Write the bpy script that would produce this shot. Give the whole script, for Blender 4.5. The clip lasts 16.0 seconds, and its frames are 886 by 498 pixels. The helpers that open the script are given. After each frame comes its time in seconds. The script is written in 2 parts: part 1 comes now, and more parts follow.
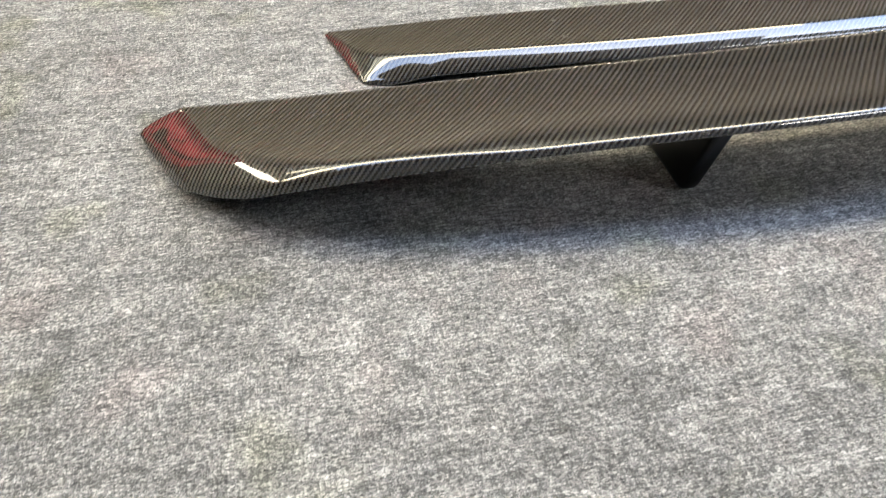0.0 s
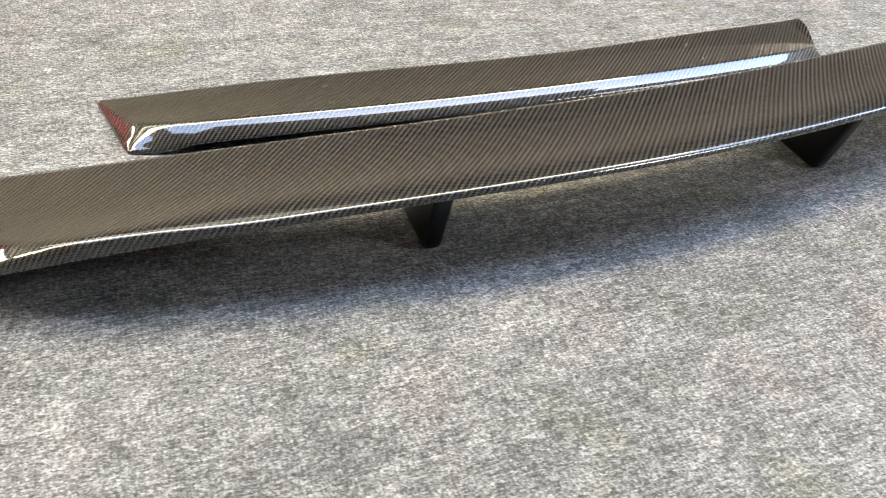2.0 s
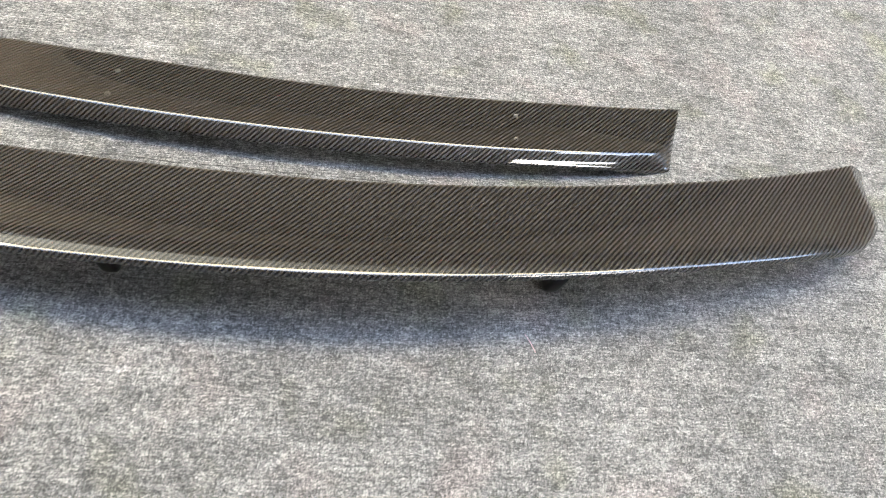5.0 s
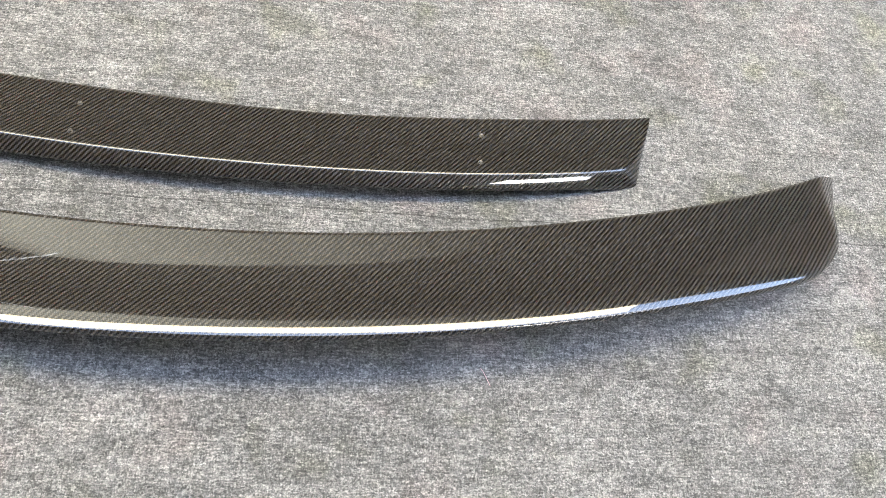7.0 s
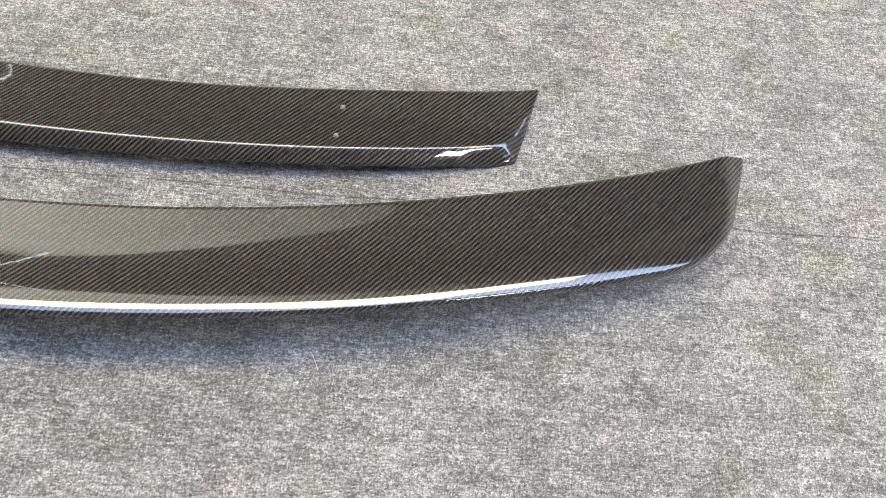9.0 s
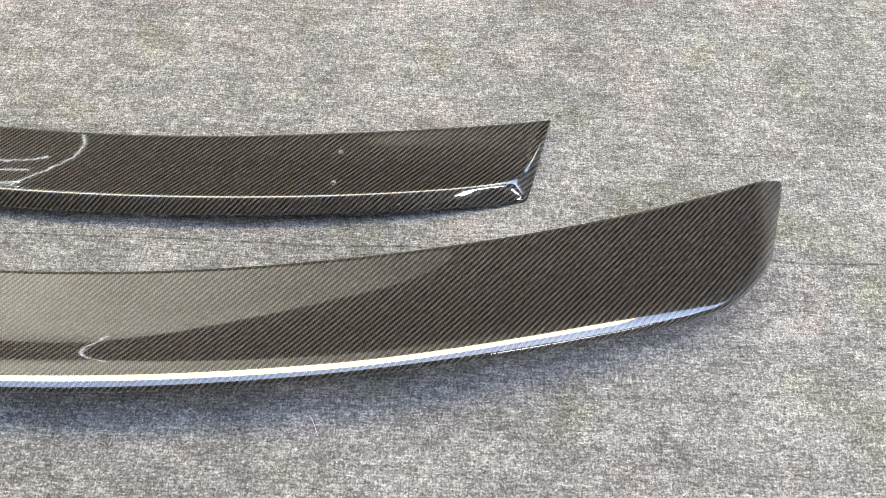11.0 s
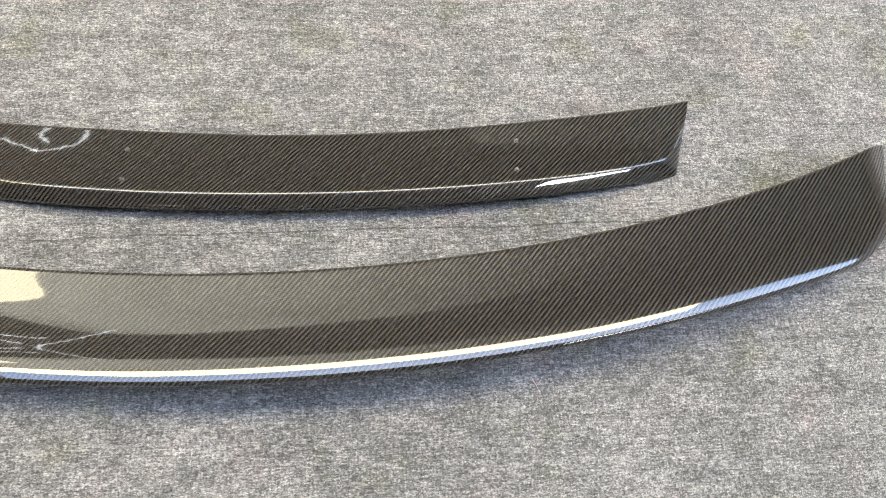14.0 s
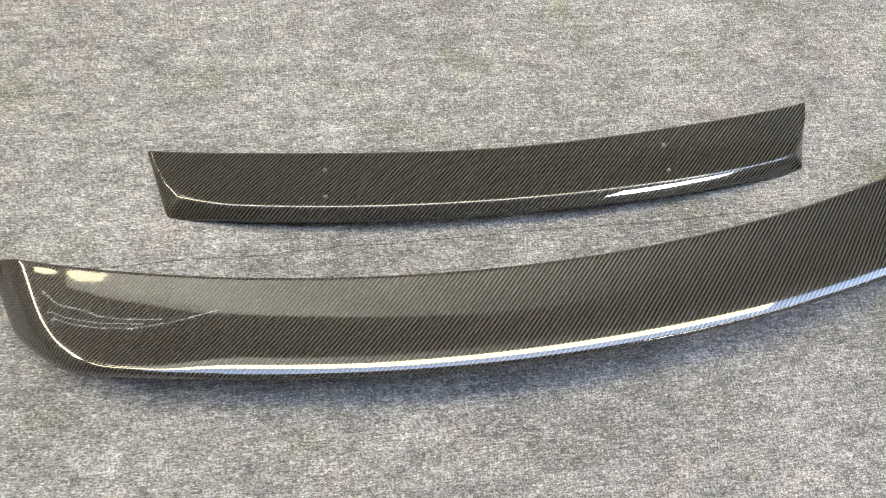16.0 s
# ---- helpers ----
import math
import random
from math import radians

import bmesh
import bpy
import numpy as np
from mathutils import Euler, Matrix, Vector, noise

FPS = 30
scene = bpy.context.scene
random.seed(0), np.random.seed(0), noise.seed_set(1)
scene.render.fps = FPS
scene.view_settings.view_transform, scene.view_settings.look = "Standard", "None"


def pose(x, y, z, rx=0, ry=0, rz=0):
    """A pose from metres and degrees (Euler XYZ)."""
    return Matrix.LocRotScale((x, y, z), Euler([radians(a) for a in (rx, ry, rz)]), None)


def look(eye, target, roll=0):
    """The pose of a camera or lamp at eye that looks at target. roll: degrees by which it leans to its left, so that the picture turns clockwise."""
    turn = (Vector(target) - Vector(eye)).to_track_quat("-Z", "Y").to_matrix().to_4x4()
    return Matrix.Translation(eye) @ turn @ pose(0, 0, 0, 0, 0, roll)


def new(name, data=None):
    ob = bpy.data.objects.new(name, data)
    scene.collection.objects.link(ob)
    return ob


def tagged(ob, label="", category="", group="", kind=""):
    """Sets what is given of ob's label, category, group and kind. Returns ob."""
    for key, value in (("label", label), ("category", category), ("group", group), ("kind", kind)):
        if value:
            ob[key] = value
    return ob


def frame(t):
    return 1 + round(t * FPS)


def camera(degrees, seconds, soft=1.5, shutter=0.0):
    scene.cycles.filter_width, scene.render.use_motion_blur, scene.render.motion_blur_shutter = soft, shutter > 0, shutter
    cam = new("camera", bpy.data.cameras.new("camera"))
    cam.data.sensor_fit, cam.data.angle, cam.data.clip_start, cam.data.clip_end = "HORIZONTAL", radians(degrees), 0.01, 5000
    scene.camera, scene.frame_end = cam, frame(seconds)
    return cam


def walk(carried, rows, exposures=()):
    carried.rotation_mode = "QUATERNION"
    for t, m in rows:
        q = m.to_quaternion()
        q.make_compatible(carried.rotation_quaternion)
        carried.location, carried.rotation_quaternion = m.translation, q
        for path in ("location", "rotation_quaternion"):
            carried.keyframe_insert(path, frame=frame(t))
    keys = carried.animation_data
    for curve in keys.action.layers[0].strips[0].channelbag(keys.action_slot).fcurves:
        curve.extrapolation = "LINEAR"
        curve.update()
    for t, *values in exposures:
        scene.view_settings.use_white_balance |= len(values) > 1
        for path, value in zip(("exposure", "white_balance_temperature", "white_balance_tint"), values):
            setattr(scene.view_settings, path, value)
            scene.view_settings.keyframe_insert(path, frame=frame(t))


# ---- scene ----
UNIT = 1.15  # metres to one unit of the plan: the lip spoiler is 1.15 m long
cam = camera(62.8, 16.0, soft=0.9, shutter=0.4)
PATH = [
    (0, (-0.551, -0.261, 0.436), (-0.196, 1.081, -1.004), 2.4),
    (0.5, (-0.548, -0.253, 0.453), (-0.112, 1.096, -0.957), 4.7),
    (1, (-0.51, -0.276, 0.453), (-0.017, 1.071, -0.942), 5.5),
    (1.5, (-0.447, -0.282, 0.467), (0.099, 1.068, -0.904), 5.9),
    (2, (-0.401, -0.299, 0.474), (0.186, 1.049, -0.882), 5.9),
    (2.5, (-0.349, -0.31, 0.476), (0.275, 1.023, -0.877), 7.6),
    (3, (-0.297, -0.308, 0.492), (0.342, 1.004, -0.875), 12.0),
    (3.5, (-0.255, -0.301, 0.511), (0.356, 0.927, -0.944), 19.4),
    (4, (-0.165, -0.304, 0.595), (0.352, 0.876, -0.935), 21.2),
    (4.5, (-0.084, -0.302, 0.666), (0.279, 0.88, -0.906), 16.9),
    (5, (0.003, -0.237, 0.702), (0.344, 0.868, -0.929), 18.9),
    (7.5, (0.059, -0.105, 0.837), (0.367, 0.707, -0.965), 21.9),
    (8, (0.097, -0.107, 0.851), (0.373, 0.675, -0.969), 20.9),
    (8.5, (0.214, -0.099, 0.826), (0.429, 0.685, -1.002), 18.1),
    (9, (0.32, -0.078, 0.81), (0.465, 0.71, -1.023), 14.2),
    (11.5, (0.392, -0.006, 0.776), (0.346, 0.809, -1.05), -1.9),
    (12, (0.35, -0.001, 0.788), (0.348, 0.803, -1.044), -0.1),
    (12.5, (0.273, -0.028, 0.809), (0.287, 0.765, -1.026), 0.1),
    (13, (0.186, -0.028, 0.822), (0.211, 0.738, -1.026), 0.2),
    (13.5, (0.116, -0.026, 0.841), (0.21, 0.702, -1.02), 5.0),
    (14, (0.058, -0.015, 0.877), (0.241, 0.66, -0.997), 12.4),
    (14.5, (-0.021, -0.021, 0.893), (0.183, 0.667, -0.974), 13.1),
    (15, (-0.099, -0.033, 0.894), (0.119, 0.672, -0.965), 12.3),
    (15.5, (-0.158, -0.053, 0.904), (0.07, 0.664, -0.949), 12.1),
    (16, (-0.212, -0.057, 0.943), (0.017, 0.673, -0.905), 11.3),
]
EXPOSURES = [(0.0, 4.64, 5830, 4), (3.0, 4.72, 5830, 4), (5.0, 4.67, 5820, 4), (8.0, 4.57, 5800, 5), (12.0, 4.51, 5830, 5), (14.0, 4.48, 5850, 5), (16.0, 4.5, 5880, 4)]
walk(cam, [(t, look(Vector(eye) * UNIT, Vector(target) * UNIT, roll)) for t, eye, target, roll in PATH], EXPOSURES)

# ---- daylight ----
SUN_EL, SUN_ROT = radians(36), radians(165)
world = bpy.data.worlds.new("daylight")
scene.world = world
world.use_nodes = True
wt = world.node_tree
sky = wt.nodes.new("ShaderNodeTexSky")
sky.sky_type, sky.sun_disc, sky.sun_elevation, sky.sun_rotation = "NISHITA", False, SUN_EL, SUN_ROT
sky.dust_density, sky.air_density, sky.ozone_density = 6.0, 1.0, 0.15
wt.links.new(sky.outputs[0], wt.nodes["Background"].inputs[0])
wt.nodes["Background"].inputs[1].default_value = 0.15


# ---- materials ----
class Mat:
    """A node material with short calls for its nodes."""

    def __init__(self, name, rough=0.5, metal=0.0, colour=(0.5, 0.5, 0.5)):
        self.m = bpy.data.materials.new(name)
        self.m.use_nodes = True
        self.t = self.m.node_tree
        self.bsdf = self.t.nodes["Principled BSDF"]
        self.set(Roughness=rough, Metallic=metal)
        self.bsdf.inputs["Base Color"].default_value = (*colour, 1)

    def set(self, **values):
        for key, value in values.items():
            self.bsdf.inputs[key.replace("_", " ")].default_value = value

    def node(self, kind, **values):
        n = self.t.nodes.new(kind)
        for key, value in values.items():
            n.inputs[key.replace("_", " ")].default_value = value
        return n

    def link(self, a, b):
        self.t.links.new(a, b)

    def math(self, op, a, b=None, c=None):
        n = self.t.nodes.new("ShaderNodeMath")
        n.operation = op
        for i, v in enumerate((a, b, c)):
            if v is None:
                continue
            if isinstance(v, (int, float)):
                n.inputs[i].default_value = v
            else:
                self.link(v, n.inputs[i])
        return n.outputs[0]

    def ramp(self, fac, stops):
        n = self.t.nodes.new("ShaderNodeValToRGB")
        e = n.color_ramp.elements
        while len(e) < len(stops):
            e.new(0.5)
        for one, (p, c) in zip(e, stops):
            one.position, one.color = p, (*c, 1) if len(c) == 3 else c
        self.link(fac, n.inputs[0])
        return n.outputs[0]

    def mix(self, fac, a, b, how="MIX"):
        n = self.t.nodes.new("ShaderNodeMix")
        n.data_type, n.blend_type = "RGBA", how
        for i, v in ((0, fac), (6, a), (7, b)):
            if isinstance(v, (int, float)):
                n.inputs[i].default_value = v
            elif isinstance(v, tuple):
                n.inputs[i].default_value = (*v, 1)
            else:
                self.link(v, n.inputs[i])
        return n.outputs[2]

    def noise(self, coord, scale, detail=2.0, rough=0.5):
        n = self.node("ShaderNodeTexNoise", Scale=scale, Detail=detail, Roughness=rough)
        self.link(coord, n.inputs["Vector"])
        return n.outputs[0]

    def stretch(self, coord, x, y, z):
        n = self.t.nodes.new("ShaderNodeMapping")
        n.inputs["Scale"].default_value = (x, y, z)
        self.link(coord, n.inputs["Vector"])
        return n.outputs[0]

    def coords(self, which="Object"):
        return self.t.nodes.new("ShaderNodeTexCoord").outputs[which]

    def bump(self, height, strength, distance, into="Normal"):
        n = self.node("ShaderNodeBump", Strength=strength, Distance=distance)
        self.link(height, n.inputs["Height"])
        self.link(n.outputs[0], self.bsdf.inputs[into])
        return n


TOW = 0.0016


def carbon_material():
    """Two-by-two twill of carbon tows under a thick clear lacquer; UV in metres."""
    k = Mat("carbon_twill", rough=0.38)
    uv = k.coords("UV")
    wob = k.noise(uv, 9.0, 2.0)
    sep = k.node("ShaderNodeSeparateXYZ")
    k.link(uv, sep.inputs[0])
    shift = k.math("MULTIPLY", k.math("SUBTRACT", wob, 0.5), 0.0035)
    u = k.math("DIVIDE", k.math("ADD", sep.outputs[0], shift), TOW)
    v = k.math("DIVIDE", k.math("ADD", sep.outputs[1], shift), TOW)
    iu, iv = k.math("FLOOR", u), k.math("FLOOR", v)
    over = k.math("LESS_THAN", k.math("FLOORED_MODULO", k.math("SUBTRACT", iu, iv), 4.0), 1.5)
    fu = k.math("ABSOLUTE", k.math("SUBTRACT", k.math("FRACT", u), 0.5))
    fv = k.math("ABSOLUTE", k.math("SUBTRACT", k.math("FRACT", v), 0.5))
    # the tow's round back, across its own width
    across = k.math("ADD", k.math("MULTIPLY", over, fu), k.math("MULTIPLY", k.math("SUBTRACT", 1.0, over), fv))
    back = k.math("SUBTRACT", 1.0, k.math("MULTIPLY", k.math("MULTIPLY", across, across), 3.0))
    fibres = k.noise(k.stretch(uv, 4000, 500, 1), 1.0, 1.0)
    # tow sheen put into the colour: lit and unlit tows, dimmer at their edges
    light = k.mix(back, (0.0140, 0.0127, 0.0119), (0.0340, 0.0308, 0.0290))
    dark = k.mix(back, (0.0036, 0.0033, 0.0031), (0.0088, 0.0080, 0.0075))
    col = k.mix(over, dark, light)
    col = k.mix(0.35, col, k.ramp(fibres, [(0.3, (0.4, 0.4, 0.4)), (0.7, (1, 1, 1))]), "MULTIPLY")
    k.link(col, k.bsdf.inputs["Base Color"])
    k.set(Coat_Weight=1.0, Coat_Roughness=0.03, Coat_IOR=1.62)
    k.link(k.math("ADD", 0.06, k.math("MULTIPLY", over, 0.12)), k.bsdf.inputs["Specular IOR Level"])
    k.bump(back, 0.25, 0.0003)
    peel = k.noise(uv, 22.0, 3.0)
    k.bump(peel, 0.006, 0.01, "Coat Normal")
    return k.m


def black_material():
    k = Mat("black_stand", rough=0.3)
    k.set(Specular_IOR_Level=0.25)
    n = k.noise(k.coords(), 60.0, 3.0)
    k.link(k.ramp(n, [(0.3, (0.0012, 0.0012, 0.0012)), (0.75, (0.003, 0.003, 0.003))]), k.bsdf.inputs["Base Color"])
    k.bump(n, 0.1, 0.001)
    return k.m


def flecks(k, coord, scale):
    """A random value for each little tuft."""
    cell = k.node("ShaderNodeTexVoronoi", Scale=scale, Randomness=1.0)
    k.link(coord, cell.inputs["Vector"])
    pick = k.node("ShaderNodeSeparateColor")
    k.link(cell.outputs["Color"], pick.inputs[0])
    return pick.outputs[0]


def carpet_material():
    """Grey heathered carpet: light and dark flecks on a fine weave, with worn and stained patches."""
    k = Mat("grey_carpet", rough=0.95)
    co = k.coords()
    grain = flecks(k, k.stretch(co, 0.6, 1.0, 1.0), 640.0)
    fine = flecks(k, k.stretch(co, 1.0, 0.8, 1.0), 1050.0)
    weft = k.noise(k.stretch(co, 0.16, 1.0, 1.0), 430.0, 2.0, 0.6)
    warp = k.noise(k.stretch(co, 1.0, 0.22, 1.0), 430.0, 2.0, 0.6)
    slub = k.noise(k.stretch(co, 0.07, 1.0, 1.0), 150.0, 3.0, 0.65)
    worn = k.noise(k.stretch(co, 0.7, 1.2, 1.0), 22.0, 4.0, 0.6)
    mottle = k.noise(k.stretch(co, 0.8, 1.1, 1.0), 60.0, 3.0, 0.55)
    patch = k.noise(co, 4.5, 3.0, 0.55)
    s = 0.5
    for field, weight in ((grain, 0.19), (fine, 0.19), (weft, 0.32), (warp, 0.32), (slub, 0.20), (worn, 0.25), (mottle, 0.20), (patch, 0.17)):
        s = k.math("ADD", s, k.math("MULTIPLY", k.math("SUBTRACT", field, 0.5), weight))
    col = k.ramp(s, [(0.22, (0.022, 0.0225, 0.0235)), (0.42, (0.065, 0.066, 0.0675)), (0.56, (0.135, 0.136, 0.138)), (0.80, (0.35, 0.35, 0.35))])
    tint = k.noise(co, 9.0, 3.0)
    # a thin dark line running along x, wavering and uneven in strength
    sep = k.node("ShaderNodeSeparateXYZ")
    k.link(co, sep.inputs[0])
    sway = k.math("MULTIPLY", k.math("SUBTRACT", k.noise(k.stretch(co, 1, 0, 0), 7.0, 3.0), 0.5), 0.016)
    off = k.math("ABSOLUTE", k.math("SUBTRACT", k.math("ADD", sep.outputs[1], sway), 0.331))
    dark_line = k.math("MULTIPLY", k.math("LESS_THAN", off, 0.0011), k.ramp(k.noise(k.stretch(co, 1, 0.1, 0), 60.0, 3.0), [(0.35, (0.15, 0.15, 0.15)), (0.6, (0.75, 0.75, 0.75))]))
    col = k.mix(dark_line, col, (0.02, 0.02, 0.02))
    col = k.mix(1.0, col, k.ramp(tint, [(0.30, (0.99, 1.0, 0.86)), (0.43, (1, 1, 1)), (0.56, (1, 1, 1)), (0.68, (1.0, 0.945, 0.945))]), "MULTIPLY")
    k.link(col, k.bsdf.inputs["Base Color"])
    k.set(Specular_IOR_Level=0.1)
    h = k.math("ADD", grain, k.math("MULTIPLY", k.math("ADD", weft, warp), 0.5))
    k.bump(h, 0.3, 0.0008)
    return k.m


def plaster_material(name, colour, scale=3.0):
    k = Mat(name, rough=0.85)
    co = k.coords()
    n = k.math("ADD", k.math("MULTIPLY", k.noise(co, scale, 4.0), 0.7), k.math("MULTIPLY", k.noise(co, scale * 25, 2.0), 0.3))
    a = tuple(c * 0.8 for c in colour)
    b = tuple(min(1, c * 1.15) for c in colour)
    k.link(k.ramp(n, [(0.3, a), (0.7, b)]), k.bsdf.inputs["Base Color"])
    k.bump(n, 0.2, 0.01)
    return k.m


def glow_material(name, colour, strength):
    k = Mat(name, colour=colour)
    k.bsdf.inputs["Emission Color"].default_value = (*colour, 1)
    k.set(Emission_Strength=strength)
    return k.m


def sheen_sheet_material():
    """An added glowing sheet for the wing's soft sheen, dimmer towards its far edges."""
    k = Mat("sheen_sheet", colour=(0.12, 0.118, 0.11))
    sep = k.node("ShaderNodeSeparateXYZ")
    co = k.coords()
    k.link(co, sep.inputs[0])
    n = k.math("ADD", 0.6, k.math("MULTIPLY", k.noise(co, 1.6, 3.0), 0.8))
    gx = k.node("ShaderNodeMapRange")
    gx.interpolation_type = "SMOOTHSTEP"
    gy = k.node("ShaderNodeMapRange")
    gy.interpolation_type = "SMOOTHSTEP"
    for g, o, a, b in ((gx, 0, 1.9, -2.5), (gy, 1, 2.75, 2.2)):
        k.link(sep.outputs[o], g.inputs["Value"])
        g.inputs["From Min"].default_value, g.inputs["From Max"].default_value = a, b
    f = k.math("MULTIPLY", k.math("MULTIPLY", gx.outputs[0], gy.outputs[0]), n)
    k.bsdf.inputs["Emission Color"].default_value = (1.0, 0.9, 0.7, 1)
    k.link(k.math("MULTIPLY", f, 0.175), k.bsdf.inputs["Emission Strength"])
    return k.m


CARBON, BLACK, CARPET = carbon_material(), black_material(), carpet_material()
WALL = plaster_material("grey_wall_plaster", (0.4, 0.37, 0.325))
DARK_SHEET = plaster_material("dark_sheet", (0.12, 0.118, 0.11))
YARD = plaster_material("yard_concrete", (0.12, 0.118, 0.112), 0.6)
SKY_BLOCK = plaster_material("brown_block", (0.11, 0.095, 0.08), 0.5)
RED = plaster_material("red_painted_metal", (0.5, 0.035, 0.06))
# added glow for the unseen warm overhead light, placed from reflections and shadow edges
OVERHEAD_GLOW = glow_material("skylight_sheet", (1.0, 0.78, 0.48), 1.25)
# added glow for the cream patches reflected at the wing's left end
GLOW_PATCH = glow_material("glow_patch_sheet", (1.0, 0.82, 0.52), 0.75)
SIDE_GLOW = glow_material("side_glow_sheet", (1.0, 0.84, 0.60), 1.1)
SHEEN_SHEET = sheen_sheet_material()
GLOW_LINE = glow_material("glow_line", (1.0, 0.97, 0.92), 0.6)
RESIN = Mat("cured_resin", rough=0.2, colour=(0.06, 0.058, 0.054)).m
DULL_RESIN = Mat("dull_resin", rough=0.5, colour=(0.02, 0.0185, 0.017)).m


FLUFF = Mat("grey_fluff", rough=0.9, colour=(0.045, 0.045, 0.046)).m


# ---- helpers for meshes ----
def part(name, bm, material, parent=None, label=""):
    me = bpy.data.meshes.new(name)
    bm.to_mesh(me)
    bm.free()
    me.materials.append(material)
    ob = new(name, me)
    if parent is not None:
        ob.parent = parent
    return tagged(ob, label)


def smooth(ob):
    for p in ob.data.polygons:
        p.use_smooth = True
    return ob


def slab(x0, x1, y0, y1, z0, z1):
    bm = bmesh.new()
    bmesh.ops.create_cube(bm, size=1.0)
    for v in bm.verts:
        v.co = Vector((x0 + (v.co.x + 0.5) * (x1 - x0), y0 + (v.co.y + 0.5) * (y1 - y0), z0 + (v.co.z + 0.5) * (z1 - z0)))
    return bm


def plate(outline, z0, z1):
    bm = bmesh.new()
    low, high = ([bm.verts.new((x, y, z)) for x, y in outline] for z in (z0, z1))
    bm.faces.new(low)
    bm.faces.new(high[::-1])
    for i in range(len(outline)):
        j = (i + 1) % len(outline)
        bm.faces.new((low[i], high[i], high[j], low[j]))
    bmesh.ops.recalc_face_normals(bm, faces=bm.faces)
    bmesh.ops.triangulate(bm, faces=bm.faces)
    return bm


def even_fit(xs, ys, degree=3):
    """An even polynomial through the given stations."""
    a = np.stack([np.array(xs) ** (2 * i) for i in range(degree + 1)], -1)
    c = np.linalg.lstsq(a, np.array(ys), rcond=None)[0]
    return lambda s: sum(c[i] * np.asarray(s) ** (2 * i) for i in range(degree + 1))


def smoothed(x):
    x = np.clip(x, 0, 1)
    return x * x * (3 - 2 * x)


def catmull(points, n=14):
    p = np.array([2 * np.array(points[0]) - points[1], *points, 2 * np.array(points[-1]) - points[-2]], float)
    out = []
    for i in range(1, len(p) - 2):
        for t in np.linspace(0, 1, n, endpoint=False):
            a, b, c, d = p[i - 1 : i + 3]
            out.append(0.5 * (2 * b + (c - a) * t + (2 * a - 5 * b + 4 * c - d) * t**2 + (3 * b - a - 3 * c + d) * t**3))
    return np.array([*out, p[-2]])


def nearest(flat, line):
    """For each point the distance to a line of rows (s, v, ...), the row at the foot and the side it lies on."""
    k = np.hypot(flat[:, None, 0] - line[None, :, 0], flat[:, None, 1] - line[None, :, 1]).argmin(1)
    best = None
    for m in (np.clip(k - 1, 0, len(line) - 2), np.clip(k, 0, len(line) - 2)):
        p0, run = line[m], line[m + 1] - line[m]
        along = np.clip(((flat - p0[:, :2]) * run[:, :2]).sum(1) / (run[:, :2] ** 2).sum(1), 0, 1)
        foot = p0 + run * along[:, None]
        off = flat - foot[:, :2]
        got = np.column_stack([np.hypot(*off.T) + 1e-7, run[:, 0] * off[:, 1] - run[:, 1] * off[:, 0], foot])
        best = got if best is None else np.where((got[:, 0] < best[:, 0])[:, None], got, best)
    return best


def blurred(Z, at, sigma):
    """Z smoothed along its last axis, whose stations are at."""
    w = np.exp(-0.5 * ((at[..., :, None] - at[..., None, :]) / sigma) ** 2) * (np.abs(np.gradient(at, axis=-1))[..., None, :] + 1e-7)
    return (w / w.sum(-1, keepdims=True) @ Z[..., None])[..., 0]


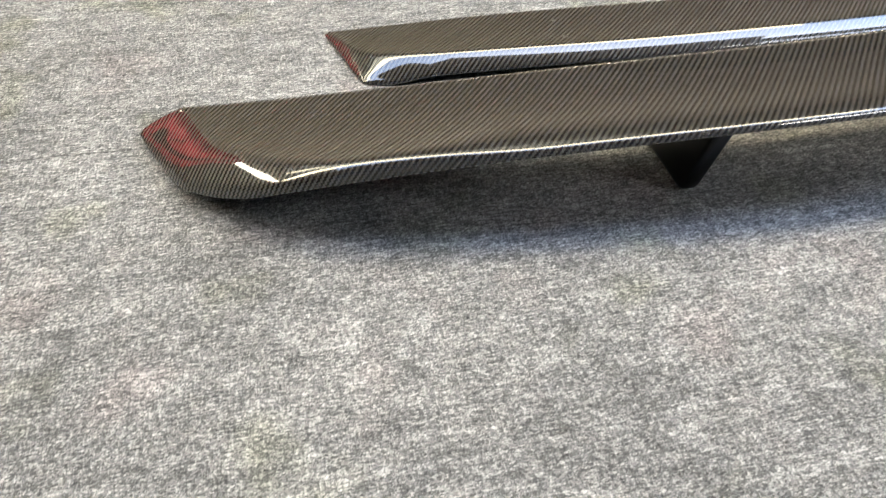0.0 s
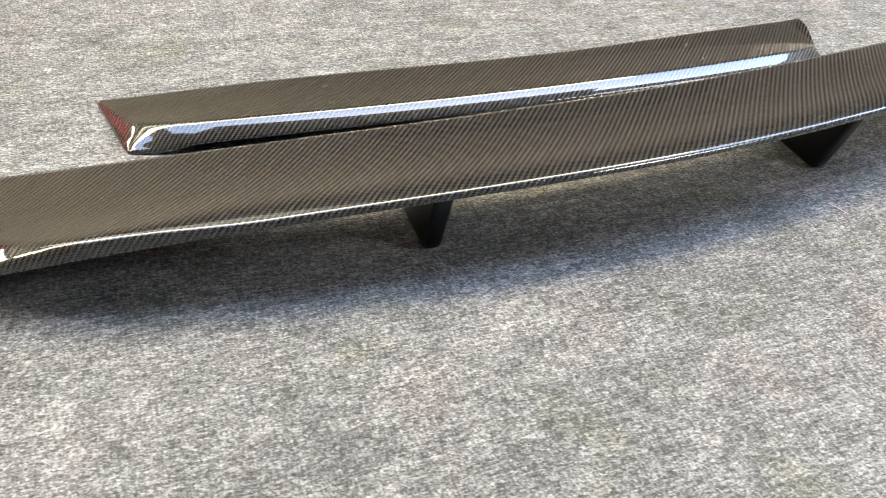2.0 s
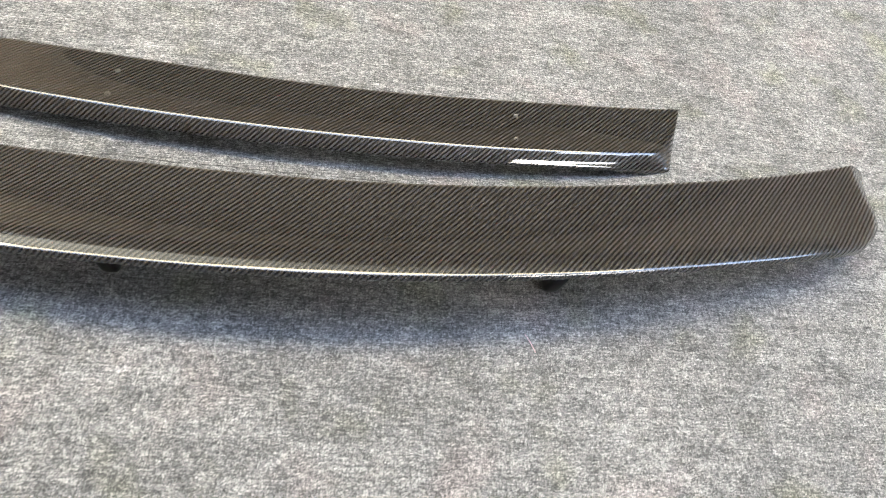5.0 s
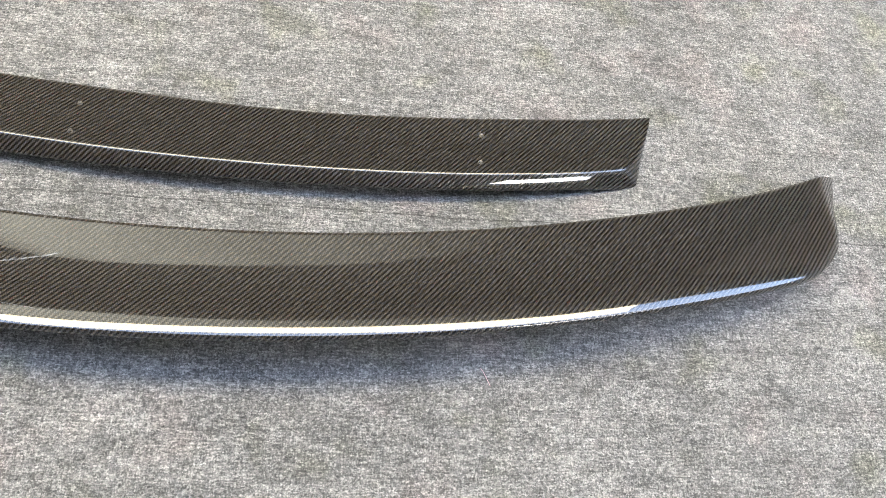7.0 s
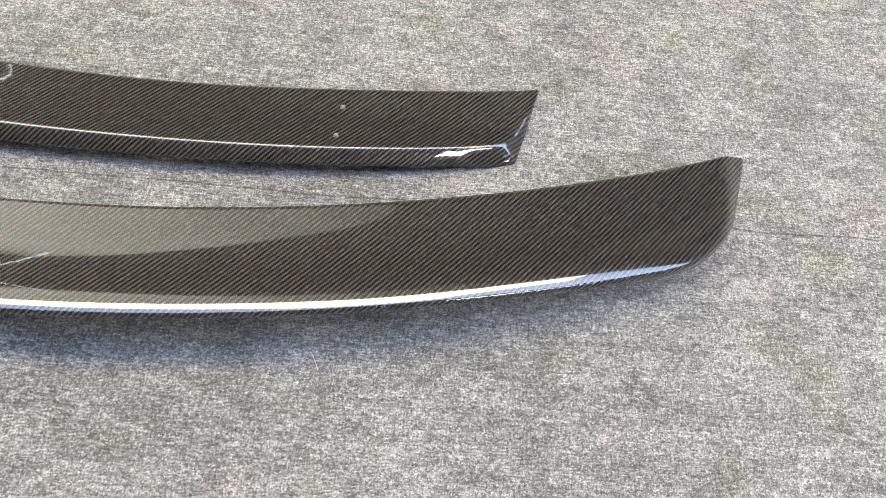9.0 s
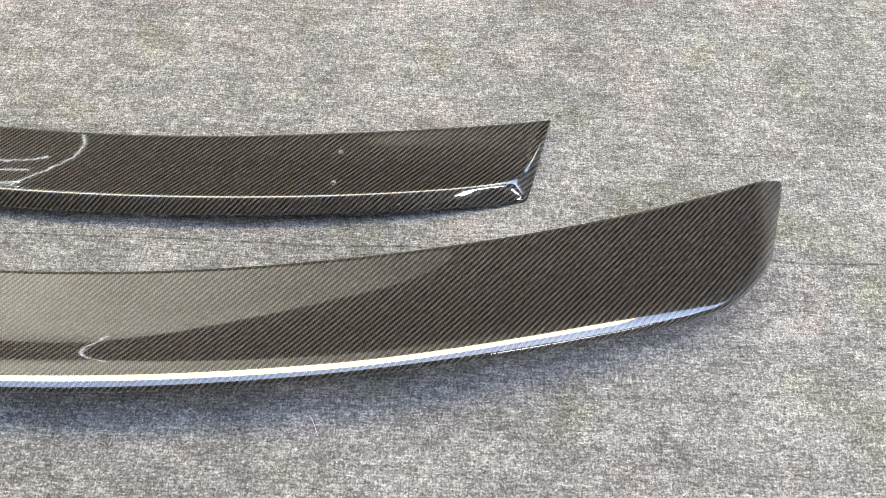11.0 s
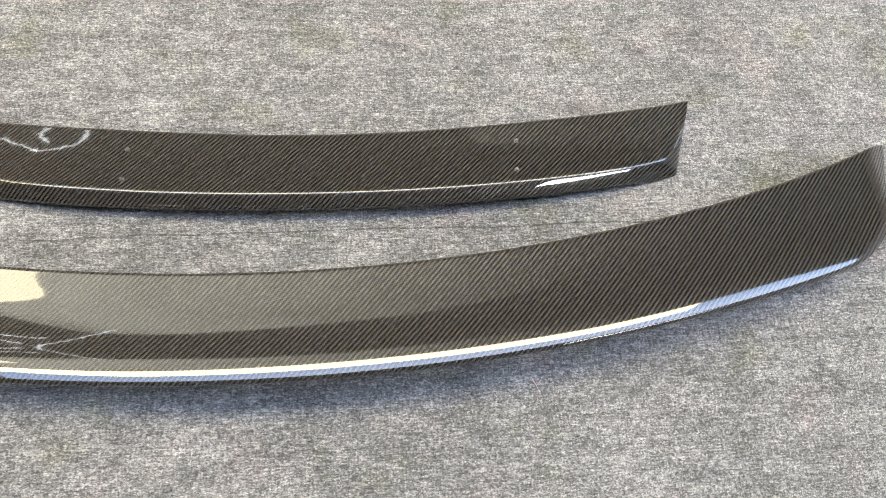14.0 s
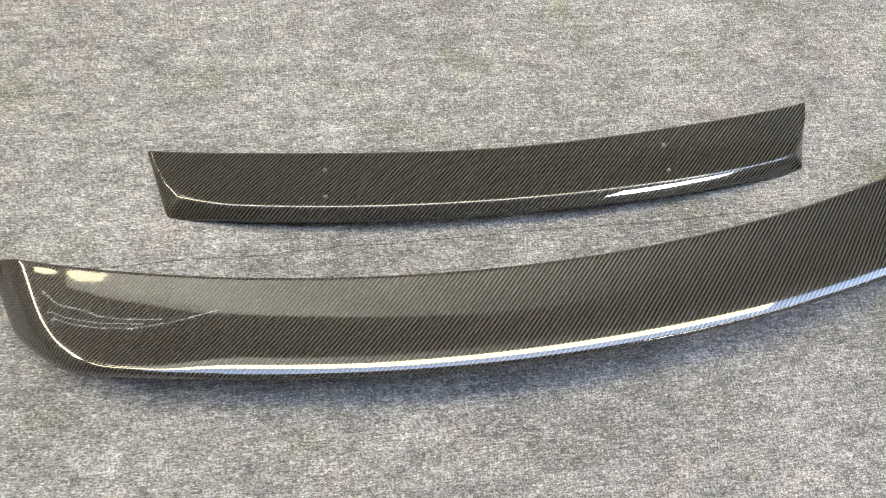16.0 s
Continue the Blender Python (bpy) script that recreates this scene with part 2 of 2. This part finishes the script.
def shell(name, half, back, rim, crest, top, roll, thick, soft, soft_end, nose, crest_right=None, bead=None, rows=84, cols=210, ease=1.35):
    """A moulded shell over a plan: back(s) is its rear edge, rim a line of (s, v, z) along the front and round the end,
    crest the line of (s, v) at which the top turns over and falls to the rim.
    top(s, c) is the height before that, c from 0 at the back to 1 at the front.
    bead(s) gives the width and the drop of the rounding on the inner side of the crest."""
    q = np.linspace(0, 1, cols)
    pos = half * (1 - (1 - q) ** ease)
    s = np.r_[-pos[:0:-1], pos]
    order = np.argsort(rim[:, 0])
    front = np.interp(np.abs(s), rim[order, 0], rim[order, 1])
    front = np.minimum(front, back(s) - 0.0005)
    c = 1 - (1 - np.linspace(0, 1, rows)) ** 2.1
    S = np.repeat(s[:, None], rows, 1)
    V = back(s)[:, None] + (front - back(s))[:, None] * c[None]
    flat = np.stack([np.abs(S).ravel(), V.ravel()], -1)
    low, high = nearest(flat, rim), nearest(flat, crest)
    if crest_right is not None:
        high = np.where((S.ravel() > 0)[:, None], nearest(flat, crest_right), high)
    d, edge = low[:, 0], low[:, 4]
    q = np.where(high[:, 1] > 0, 1.0, d / (d + high[:, 0]))
    width = d + high[:, 0]
    t0 = top(np.abs(S), c[None]).ravel()
    if bead is not None:
        wide, drop = bead(S.ravel())
        t0 = t0 - drop * np.clip(1 - np.where(high[:, 1] > 0, high[:, 0], 0) / wide, 0, 1) ** 3
    f = roll(np.clip(q, 0, 1), width)
    z = edge + (t0 - edge) * f
    z = np.maximum(z, edge * 0 + 0.001)
    on = c[None].repeat(len(s), 0).ravel() > 0.999
    z[on] = np.maximum(edge[on], 0.001)
    flat_z = z.reshape(S.shape)
    for sigma, near in ((soft, np.ones_like(S)), (soft_end, np.clip((np.abs(S) / half - 0.78) / 0.12, 0, 1))):
        even = blurred(blurred(flat_z, V, sigma).T, s, sigma).T
        inner = np.clip(np.minimum(d.reshape(S.shape), (V - back(s)[:, None]) * -1) / (1.2 * sigma), 0, 1)
        flat_z = flat_z + (even - flat_z) * inner * inner * (3 - 2 * inner) * near
    z = flat_z.ravel()
    tip = np.clip(1 - d / nose, 0, 1)
    z = z - nose * (1 - np.sqrt(1 - tip**2)) * np.clip((z - 0.012) / 0.03, 0, 1)
    zb = z - thick(d, width, np.abs(S).ravel(), c[None].repeat(len(s), 0).ravel())
    zb = np.maximum(zb, 0.0005)
    Z, ZB = z.reshape(S.shape), zb.reshape(S.shape)
    steps = np.sqrt(np.diff(V, axis=1) ** 2 + np.diff(Z, axis=1) ** 2)
    L = np.concatenate([np.zeros((len(s), 1)), np.cumsum(steps, 1)], 1)
    arc = L - back(s)[:, None] * 0 - back(s)[:, None]
    n = len(s)
    verts = [(S[i, j], V[i, j], Z[i, j]) for i in range(n) for j in range(rows)]
    verts += [(S[i, j], V[i, j], ZB[i, j]) for i in range(n) for j in range(rows - 1)]
    uvs = [(S[i, j], -arc[i, j]) for i in range(n) for j in range(rows)] + [(S[i, j], -arc[i, j]) for i in range(n) for j in range(rows - 1)]
    up = lambda i, j: i * rows + j  # noqa: E731
    dn = lambda i, j: n * rows + i * (rows - 1) + j if j < rows - 1 else up(i, j)  # noqa: E731
    faces = []
    for i in range(n - 1):
        for j in range(rows - 1):
            faces.append((up(i, j), up(i, j + 1), up(i + 1, j + 1), up(i + 1, j)))
            faces.append((dn(i, j), dn(i + 1, j), dn(i + 1, j + 1), dn(i, j + 1)))
        faces.append((up(i, 0), up(i + 1, 0), dn(i + 1, 0), dn(i, 0)))
    for i in (0, n - 1):
        for j in range(rows - 1):
            ring = [up(i, j), up(i, j + 1), dn(i, j + 1), dn(i, j)]
            ring = list(dict.fromkeys(ring))
            faces.append(ring if i else ring[::-1])
    me = bpy.data.meshes.new(name)
    me.from_pydata([tuple(map(float, v)) for v in verts], [], faces)
    lay = me.uv_layers.new(name="metres")
    for loop in me.loops:
        lay.data[loop.index].uv = uvs[loop.vertex_index]
    me.materials.append(CARBON)
    me.validate()
    for p in me.polygons:
        p.use_smooth = True
    return new(name, me)


def add(bm, other):
    me = bpy.data.meshes.new("tmp")
    other.to_mesh(me)
    other.free()
    bm.from_mesh(me)
    bpy.data.meshes.remove(me)


# ---- the setting ----
def room():
    """The carpet, with unseen walls, dark roof slabs and glowing sheets added around it to shape the light."""
    g = bmesh.new()
    bmesh.ops.create_grid(g, x_segments=4, y_segments=4, size=1.0)
    for v in g.verts:
        v.co = Vector((v.co.x * 5, v.co.y * 4.5 + 0.5, 0))
    tagged(part("floor", g, CARPET), "grey flecked loop-pile carpet covering the whole floor", "carpet", kind="structure")
    H = 3.2
    # unseen walls; the north and east ones are paler to brighten the far carpet
    tagged(part("wall_north", slab(-9, 9, 5, 5.2, 0, 7), WALL), "unseen plain grey wall added to bounce light onto the carpet", "wall", kind="structure")
    tagged(part("wall_west", slab(-5.15, -5, -6, 5, 0, 4.3), DARK_SHEET), "unseen plain grey wall added to close the place in", "wall", kind="structure")
    # added side glow: warms the carpet below the wing, glints on its left corner
    tagged(part("side_glow", slab(-4.995, -4.97, 1.0, 4.9, 2.5, 3.05), SIDE_GLOW), "warm glowing slab added high on the west wall, out of view", "window", kind="structure")
    tagged(part("wall_east", slab(6.5, 6.65, -6, 5, 0, H), WALL), "unseen plain grey wall added to close the place in", "wall", kind="structure")
    # unseen slab that keeps the sky to the north dark
    bm = slab(-5, 6.5, 1.11, 5, H, H + 0.1)
    tagged(part("ceiling", bm, DARK_SHEET), "unseen dark slab added overhead to block the northern sky", "ceiling", kind="structure")
    # unseen slabs leaving a sky slot and an east notch for reflections and shadow
    bm = slab(-5, 2.2, -6, -0.92, H, H + 0.1)
    for x0, x1, y0, y1 in ((-5, -2.8, -0.92, 0.36), (-2.8, 2.2, -0.92, -0.5), (2.2, 4.7, -2.2, -0.92), (4.7, 6.5, -6, -0.92), (2.2, 4.7, -6, -5)):
        add(bm, slab(x0, x1, y0, y1, H, H + 0.1))
    tagged(part("sky_mask", bm, DARK_SHEET), "unseen dark slabs added overhead to narrow the sky to a slot", "ceiling", kind="structure")
    # glowing sheet standing in for the unseen warm light overhead
    tagged(part("skylight", plate([(-4.9, 0.38), (2.45, 0.38), (2.45, 1.1), (-4.9, 1.02)], H - 0.05, H - 0.03), OVERHEAD_GLOW), "warm glowing sheet added overhead for the unseen main light", "skylight", kind="structure")
    # unseen dim glow, outlined to give the sheen reflected along the wing top
    bm = plate([(-3.42, 1.8), (-2.5, 1.14), (2.5, 1.14), (2.5, 1.95), (-0.2, 1.98), (-0.8, 2.1), (-1.4, 2.3), (-2.0, 2.48), (-2.55, 2.47), (-3.0, 2.46), (-3.42, 2.4)], H - 0.05, H - 0.03)
    tagged(part("skylight_1", bm, SHEEN_SHEET), "dim glowing sheet added overhead for the sheen on the wing", "skylight", kind="structure")
    # glowing shapes added overhead, traced to give the cream patches in the lacquer
    patch_outlines = ([(-2.44, 1.73), (-2.58, 1.71), (-2.77, 1.76), (-3.06, 1.86), (-3.38, 2.0), (-3.36, 2.27), (-3.05, 2.22), (-2.75, 2.07), (-2.55, 1.94), (-2.42, 1.82)], [(-3.5, 2.1), (-3.74, 2.15), (-3.7, 2.33), (-3.5, 2.27)])
    for edge in patch_outlines:
        line = catmull([np.array(p) for p in edge + edge[:1]], 5)[:-1]
        tagged(part("skylight_2", plate([tuple(p) for p in line], H - 0.08, H - 0.06), GLOW_PATCH), "warm glowing patch added overhead for a cream reflection on the wing", "skylight", kind="structure")
    # thin glowing ribbons added overhead to give the bright streaks reflected in the carbon
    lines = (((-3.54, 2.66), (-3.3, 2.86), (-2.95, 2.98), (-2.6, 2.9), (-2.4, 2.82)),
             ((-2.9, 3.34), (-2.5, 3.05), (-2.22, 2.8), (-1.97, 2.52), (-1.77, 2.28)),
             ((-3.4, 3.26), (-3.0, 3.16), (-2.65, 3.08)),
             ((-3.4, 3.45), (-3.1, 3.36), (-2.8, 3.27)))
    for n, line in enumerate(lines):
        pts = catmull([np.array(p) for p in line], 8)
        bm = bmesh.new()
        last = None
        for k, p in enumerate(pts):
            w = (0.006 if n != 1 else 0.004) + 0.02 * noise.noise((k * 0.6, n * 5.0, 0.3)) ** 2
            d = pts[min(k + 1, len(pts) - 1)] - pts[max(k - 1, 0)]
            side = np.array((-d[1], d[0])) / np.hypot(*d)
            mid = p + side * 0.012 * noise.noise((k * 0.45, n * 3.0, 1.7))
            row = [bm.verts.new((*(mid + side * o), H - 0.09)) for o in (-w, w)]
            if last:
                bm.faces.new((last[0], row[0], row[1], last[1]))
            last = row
        tagged(part("skylight_%d" % (n + 3), bm, GLOW_LINE), "thin ragged glowing line added overhead for a bright reflected streak", "skylight", kind="structure")


def yard():
    """The ground outside the open front, to the horizon, and unseen blocks that hide the low sky."""
    tagged(part("ground", slab(-500, 500, -500, 500, -0.3, -0.02), YARD), "bare grey concrete yard outside the open front", "ground", kind="structure")
    # blocks added out of view, tall enough to cut off the low sky
    bm = slab(-30, 30, -12, -9, 0, 9.0)
    add(bm, slab(-34, -31, -8, 12, 0, 9.0))
    add(bm, slab(31, 34, -8, 12, 0, 9.0))
    tagged(part("backdrop", bm, SKY_BLOCK), "unseen brown blocks added to hide the low sky", "backdrop", kind="structure")


def reflected_red():
    """An unseen stand-in for the red reflected at the wing's left end: two red columns of drawers beside a black strip.
    """
    base = new("red_stand_in")
    base.location = (-3.6, 3.5, 0)
    body = slab(-0.5, 0.5, -0.45, 0.6, 0.06, 1.9)
    bmesh.ops.bevel(body, geom=list(body.edges), offset=0.012, segments=2, affect="EDGES")
    part("body", body, RED, base)
    # black strip added to split the red reflection with a dark band
    part("dark_strip", slab(-0.06, 0.1, -0.466, -0.452, 0.10, 1.86), BLACK, base, "black strip added for the dark band in the red reflection")
    for x0, x1 in ((-0.47, -0.08), (0.12, 0.47)):
        for i in range(7):
            d = part("drawer", slab(x0, x1, -0.465, -0.452, 0.10 + i * 0.26, 0.34 + i * 0.26), RED, base)
            part("handle", slab(x0 + 0.05, x1 - 0.05, -0.485, -0.467, 0.29 + i * 0.26, 0.31 + i * 0.26), BLACK, d, "black bar handle")
    for x in (-0.44, 0.44):
        for y in (-0.4, 0.55):
            part("foot", slab(x - 0.03, x + 0.03, y - 0.03, y + 0.03, 0.001, 0.06), BLACK, base)
    tagged(base, "unseen red cabinet shape added for the red reflection on the wing", "cabinet")


room()
yard()
reflected_red()

# ---- the rear wing ----
WX, WY, WYAW = 0.05, 0.25, 3.2
stations = [0, 0.1, 0.2, 0.3, 0.4, 0.5, 0.6, 0.66, 0.72]
wing_front_z = even_fit(stations, [0.112, 0.1122, 0.1105, 0.1065, 0.099, 0.0875, 0.07, 0.057, 0.043])
wing_back_z = even_fit([0, 0.2, 0.4, 0.5, 0.6, 0.66, 0.7, 0.74], [0.102, 0.0975, 0.0825, 0.07, 0.053, 0.042, 0.035, 0.028])


def wing_back(s):
    droop = np.where(np.asarray(s) > 0, 0.003, 0.010)
    s = np.abs(s)
    return droop * (np.sqrt(1 - np.clip((s - 0.700) / 0.0365, 0, 1) ** 2) - 1) - 0.0028 + 0.2613 * s**2 + 0.0109 * s**4 + 0.0102 * s**6


def wing_front(s):
    return -0.1267 + 0.2254 * s**2 - 0.031 * s**4 + 0.0511 * s**6


def rear_wing():
    base = new("rear_wing")
    base.matrix_world = pose(WX, WY, 0, 0, 0, WYAW)
    s = np.linspace(0, 0.58, 240)
    a = np.stack([s, wing_front(s), wing_front_z(s) - 0.001], -1)
    a[:, 2] -= 0.0012 * np.clip((s - 0.44) / 0.14, 0, 1) ** 2
    end = [tuple(a[-1]), (0.617, -0.0388, 0.0605), (0.640, -0.0246, 0.0485), (0.668, -0.002, 0.034), (0.690, 0.021, 0.023),
           (0.7035, 0.04, 0.016), (0.7225, 0.09, 0.009), (0.7295, 0.110, 0.008), (0.7365, float(wing_back(-0.7365)), 0.008), (0.742, 0.158, 0.009)]
    rim = np.concatenate([a[:-1], catmull(end, 24)])
    soft_brow = [(0.50, float(wing_front(0.50)) + 0.002), (0.538, float(wing_front(0.538)) + 0.0045)]
    firm_brow = [(x, float(wing_front(x)) + 0.002) for x in (0.50, 0.545)]
    left = [(0.569, -0.0488), (0.595, -0.0350), (0.617, -0.0180), (0.636, 0.001), (0.652, 0.023), (0.6665, 0.049), (0.681, 0.083), (0.694, 0.1175), (0.706, 0.152)]
    right = [(0.585, -0.0493), (0.613, -0.0390), (0.637, -0.0238), (0.661, -0.0035), (0.680, 0.022), (0.695, 0.066), (0.706, 0.112), (0.715, 0.152)]
    along = np.linspace(0, 0.5, 200)[:-1]
    along = np.stack([along, wing_front(along) + 0.002], -1)
    crest, crest_right = (np.concatenate([along, catmull(brow + side, 24)]) for brow, side in ((soft_brow, left), (firm_brow, right)))

    def bead(s):
        wide = 0.040 - np.where(s > 0, 0.012 * smoothed((s - 0.46) / 0.18), 0.031 * smoothed((-s - 0.41) / 0.15))
        s = np.abs(s)
        return wide, (0.182 + 0.083 * smoothed((s - 0.22) / 0.3)) * wide

    def top(S, c):
        return wing_back_z(S) + (wing_front_z(S) + 0.0067 + 0.0033 * smoothed((S - 0.22) / 0.3) - wing_back_z(S)) * c - 0.006 * np.sin(np.pi * c)

    def roll(q, width):
        return 1 - (1 - q) ** 1.25

    def thick(d, width, S, c):
        body = 0.003 + 0.012 * np.sin(np.pi * np.clip(c, 0, 1) ** 0.8) ** 0.8
        nose = np.sqrt(np.clip(1 - (1 - np.clip(d / 0.0035, 0, 1)) ** 2, 0, 1))
        under = np.clip((d - 0.001) / 0.02, 0, 1)
        top_side = np.clip(d / 0.013, 0, 1) ** 0.5
        return 0.0045 * nose * (1 - under) + np.maximum(body, 0.004) * under + 0.005 * top_side * (1 - under)

    blade = shell("blade", 0.7365, wing_back, rim, crest, top, roll, thick, 0.0025, 0.007, 0.0048, crest_right, bead)
    blade.parent = base
    for x, y0, y1 in ((-0.207, 0.172, 0.145), (0.274, 0.188, 0.164)):
        stand(base, x, y0, y1)
    return tagged(base, "glossy carbon-fibre car rear wing on two black stands", "car wing")


def stand(base, x, foot, head):
    """A tapered upright plate: a long foot on the carpet, its front edge raked forward up to the blade."""
    inv = base.matrix_world.inverted()
    side = [(foot, 0.0015), (foot - 0.004, 0.012), (head + (foot - 0.004 - head) * 0.09, 0.090), (0.232, 0.086), (0.262, 0.0015)]
    bm = bmesh.new()
    loops = []
    for dx in (-0.0095, 0.0095):
        loops.append([bm.verts.new(inv @ Vector((x + dx, y, z))) for y, z in side])
    n = len(side)
    bm.faces.new(loops[0])
    bm.faces.new(loops[1][::-1])
    for i in range(n):
        bm.faces.new((loops[0][i], loops[1][i], loops[1][(i + 1) % n], loops[0][(i + 1) % n]))
    bmesh.ops.recalc_face_normals(bm, faces=bm.faces)
    bmesh.ops.bevel(bm, geom=list(bm.edges), offset=0.0055, segments=4, profile=0.5, affect="EDGES")
    ob = part("stand", bm, BLACK, base, "black tapered upright stand")
    return smooth(ob)


rear_wing()

# ---- the lip spoiler ----
lip_back_z = even_fit([0, 0.1, 0.2, 0.3, 0.4, 0.5], [0.036, 0.035, 0.0335, 0.028, 0.019, 0.006])
lip_crest_z = even_fit([0, 0.1, 0.2, 0.3, 0.4, 0.46, 0.5], [0.0438, 0.0434, 0.0420, 0.0380, 0.0308, 0.0240, 0.014])


def lip_back(s):
    s = np.abs(s)
    return 0.4505 + 0.2369 * s**2 - 0.3279 * s**4 + 0.8511 * s**6


def lip_spoiler():
    base = new("lip_spoiler")
    s = np.linspace(0, 0.4, 200)
    foot = even_fit([0, 0.1, 0.2, 0.3, 0.4, 0.47], [0.0300, 0.0294, 0.0272, 0.0226, 0.0140, 0.003])
    line = even_fit([0, 0.1, 0.2, 0.3, 0.4, 0.47], [0.3485, 0.3502, 0.3555, 0.365, 0.380, 0.396])
    a = np.stack([s, line(s), foot(s)], -1)
    end = [tuple(a[-1]), (0.44, float(line(0.44)), 0.003), (0.464, 0.3945, 0.002), (0.471, 0.398, 0.002), (0.4745, 0.406, 0.002),
           (0.483, 0.436, 0.002), (0.4915, 0.468, 0.002), (0.5, 0.5, 0.002)]
    rim = np.concatenate([a[:-1], catmull(end, 24)])
    along = np.linspace(0, 0.37, 160)
    left = [(0.408, 0.4015), (0.432, 0.4095), (0.450, 0.4190), (0.463, 0.4315), (0.4745, 0.4500), (0.486, 0.476), (0.4955, 0.502)]
    right = [(0.4238, 0.4035), (0.4475, 0.4120), (0.4635, 0.425), (0.478, 0.446), (0.4905, 0.474), (0.4985, 0.502)]
    along = np.stack([along, line(along) + 0.0165 + 0.001 * (along / 0.37) ** 2], -1)
    brow = [(0.38, float(line(0.38)) + 0.0175)]
    crest, crest_right = (np.concatenate([along, catmull(brow + side, 24)]) for side in (left, right))

    def top(S, c):
        return lip_back_z(S) + (lip_crest_z(S) - lip_back_z(S)) * np.clip(c / 0.86, 0, 1.2) - 0.002 * np.sin(np.pi * c)

    def roll(q, width):
        return 1 - 0.9 * (1 - q) - 0.1 * (1 - q) ** 8

    def thick(d, width, S, c):
        return 0.003 * np.clip(d / 0.002, 0, 1) ** 0.5

    ob = shell("shell", 0.5, lip_back, rim, crest, top, roll, thick, 0.0014, 0.0025, 0.0015, crest_right)
    ob.parent = base
    for v in ob.data.vertices:  # the rear corner that stands off the carpet
        v.co.z += 0.014 * min(1, max(0, (v.co.x - 0.05) / 0.45)) * min(1, max(0, (v.co.y - 0.43) / 0.07))
    for x, y in ((0.247, 0.438), (0.243, 0.394), (-0.250, 0.436), (-0.252, 0.393)):
        c = (float(lip_back(x)) - y) / (float(lip_back(x)) - float(line(x)))
        z = float(top(abs(x), c))
        bm = bmesh.new()
        rings = [[bm.verts.new((q * math.cos(a), q * math.sin(a), h)) for a in np.linspace(0, 2 * math.pi, 19)[:-1]] for q, h in ((0.0012, 0.0001), (0.0022, 0.0002), (0.0027, 0.0007), (0.0031, 0.0006), (0.0035, -0.0004))]
        bm.faces.new(rings[0])
        for p0, p1 in zip(rings, rings[1:]):
            for j in range(18):
                bm.faces.new((p0[j], p1[j], p1[(j + 1) % 18], p0[(j + 1) % 18]))
        z += 0.014 * min(1, max(0, (x - 0.05) / 0.45)) * min(1, max(0, (y - 0.43) / 0.07))
        for v in bm.verts:
            v.co = Vector((x + v.co.x, y + v.co.y, z + v.co.z))
        smooth(part("plugged_hole", bm, RESIN if x > 0 else DULL_RESIN, base, "pale resin-filled screw hole" if x > 0 else "dark resin-filled screw hole"))
    return tagged(base, "glossy carbon-fibre boot lip spoiler lying on the carpet", "car spoiler")


lip_spoiler()

# ---- lint on the carpet ----
def thread(points, radius, colour, label):
    k = Mat("lint", rough=0.8, colour=colour)
    pts = catmull([np.array(p) for p in points], 6)
    bm = bmesh.new()
    last = None
    for i, p in enumerate(pts):
        d = pts[min(i + 1, len(pts) - 1)] - pts[max(i - 1, 0)]
        d = d / np.linalg.norm(d)
        side = np.cross(d, (0, 0, 1.0))
        side /= np.linalg.norm(side)
        up = np.cross(side, d)
        w = radius * (1 - 0.5 * (i / len(pts)) ** 2)
        ring = [bm.verts.new(p + w * (math.cos(a) * side + math.sin(a) * up)) for a in np.linspace(0, 2 * math.pi, 6)[:-1]]
        if last:
            for j in range(5):
                bm.faces.new((last[j], last[(j + 1) % 5], ring[(j + 1) % 5], ring[j]))
        else:
            bm.faces.new(ring[::-1])
        last = ring
    bm.faces.new(last)
    return tagged(smooth(part("lint_thread", bm, k.m)), label, "lint")


thread([(0.240, 0.131, 0.0022), (0.2435, 0.126, 0.0016), (0.248, 0.117, 0.001), (0.251, 0.110, 0.0008)], 0.00035, (0.5, 0.33, 0.36), "fine pale pink thread lying on the carpet")


def crumb(x, y, size, seed):
    random.seed(seed)
    bm = bmesh.new()
    bmesh.ops.create_icosphere(bm, subdivisions=2, radius=size)
    for v in bm.verts:
        v.co = Vector((x, y, size * 0.55)) + Vector((v.co.x * 1.5, v.co.y, v.co.z * 0.55)) * random.uniform(0.75, 1.15)
    return tagged(part("crumb", bm, FLUFF), "small dark grey fluff lying on the grey carpet", "crumb")


crumb(0.62, 0.40, 0.0022, 3)

# ---- true size ----
for ob in list(scene.objects):
    if ob.parent is None and ob is not cam:
        ob.matrix_basis = Matrix.Scale(UNIT, 4) @ ob.matrix_basis
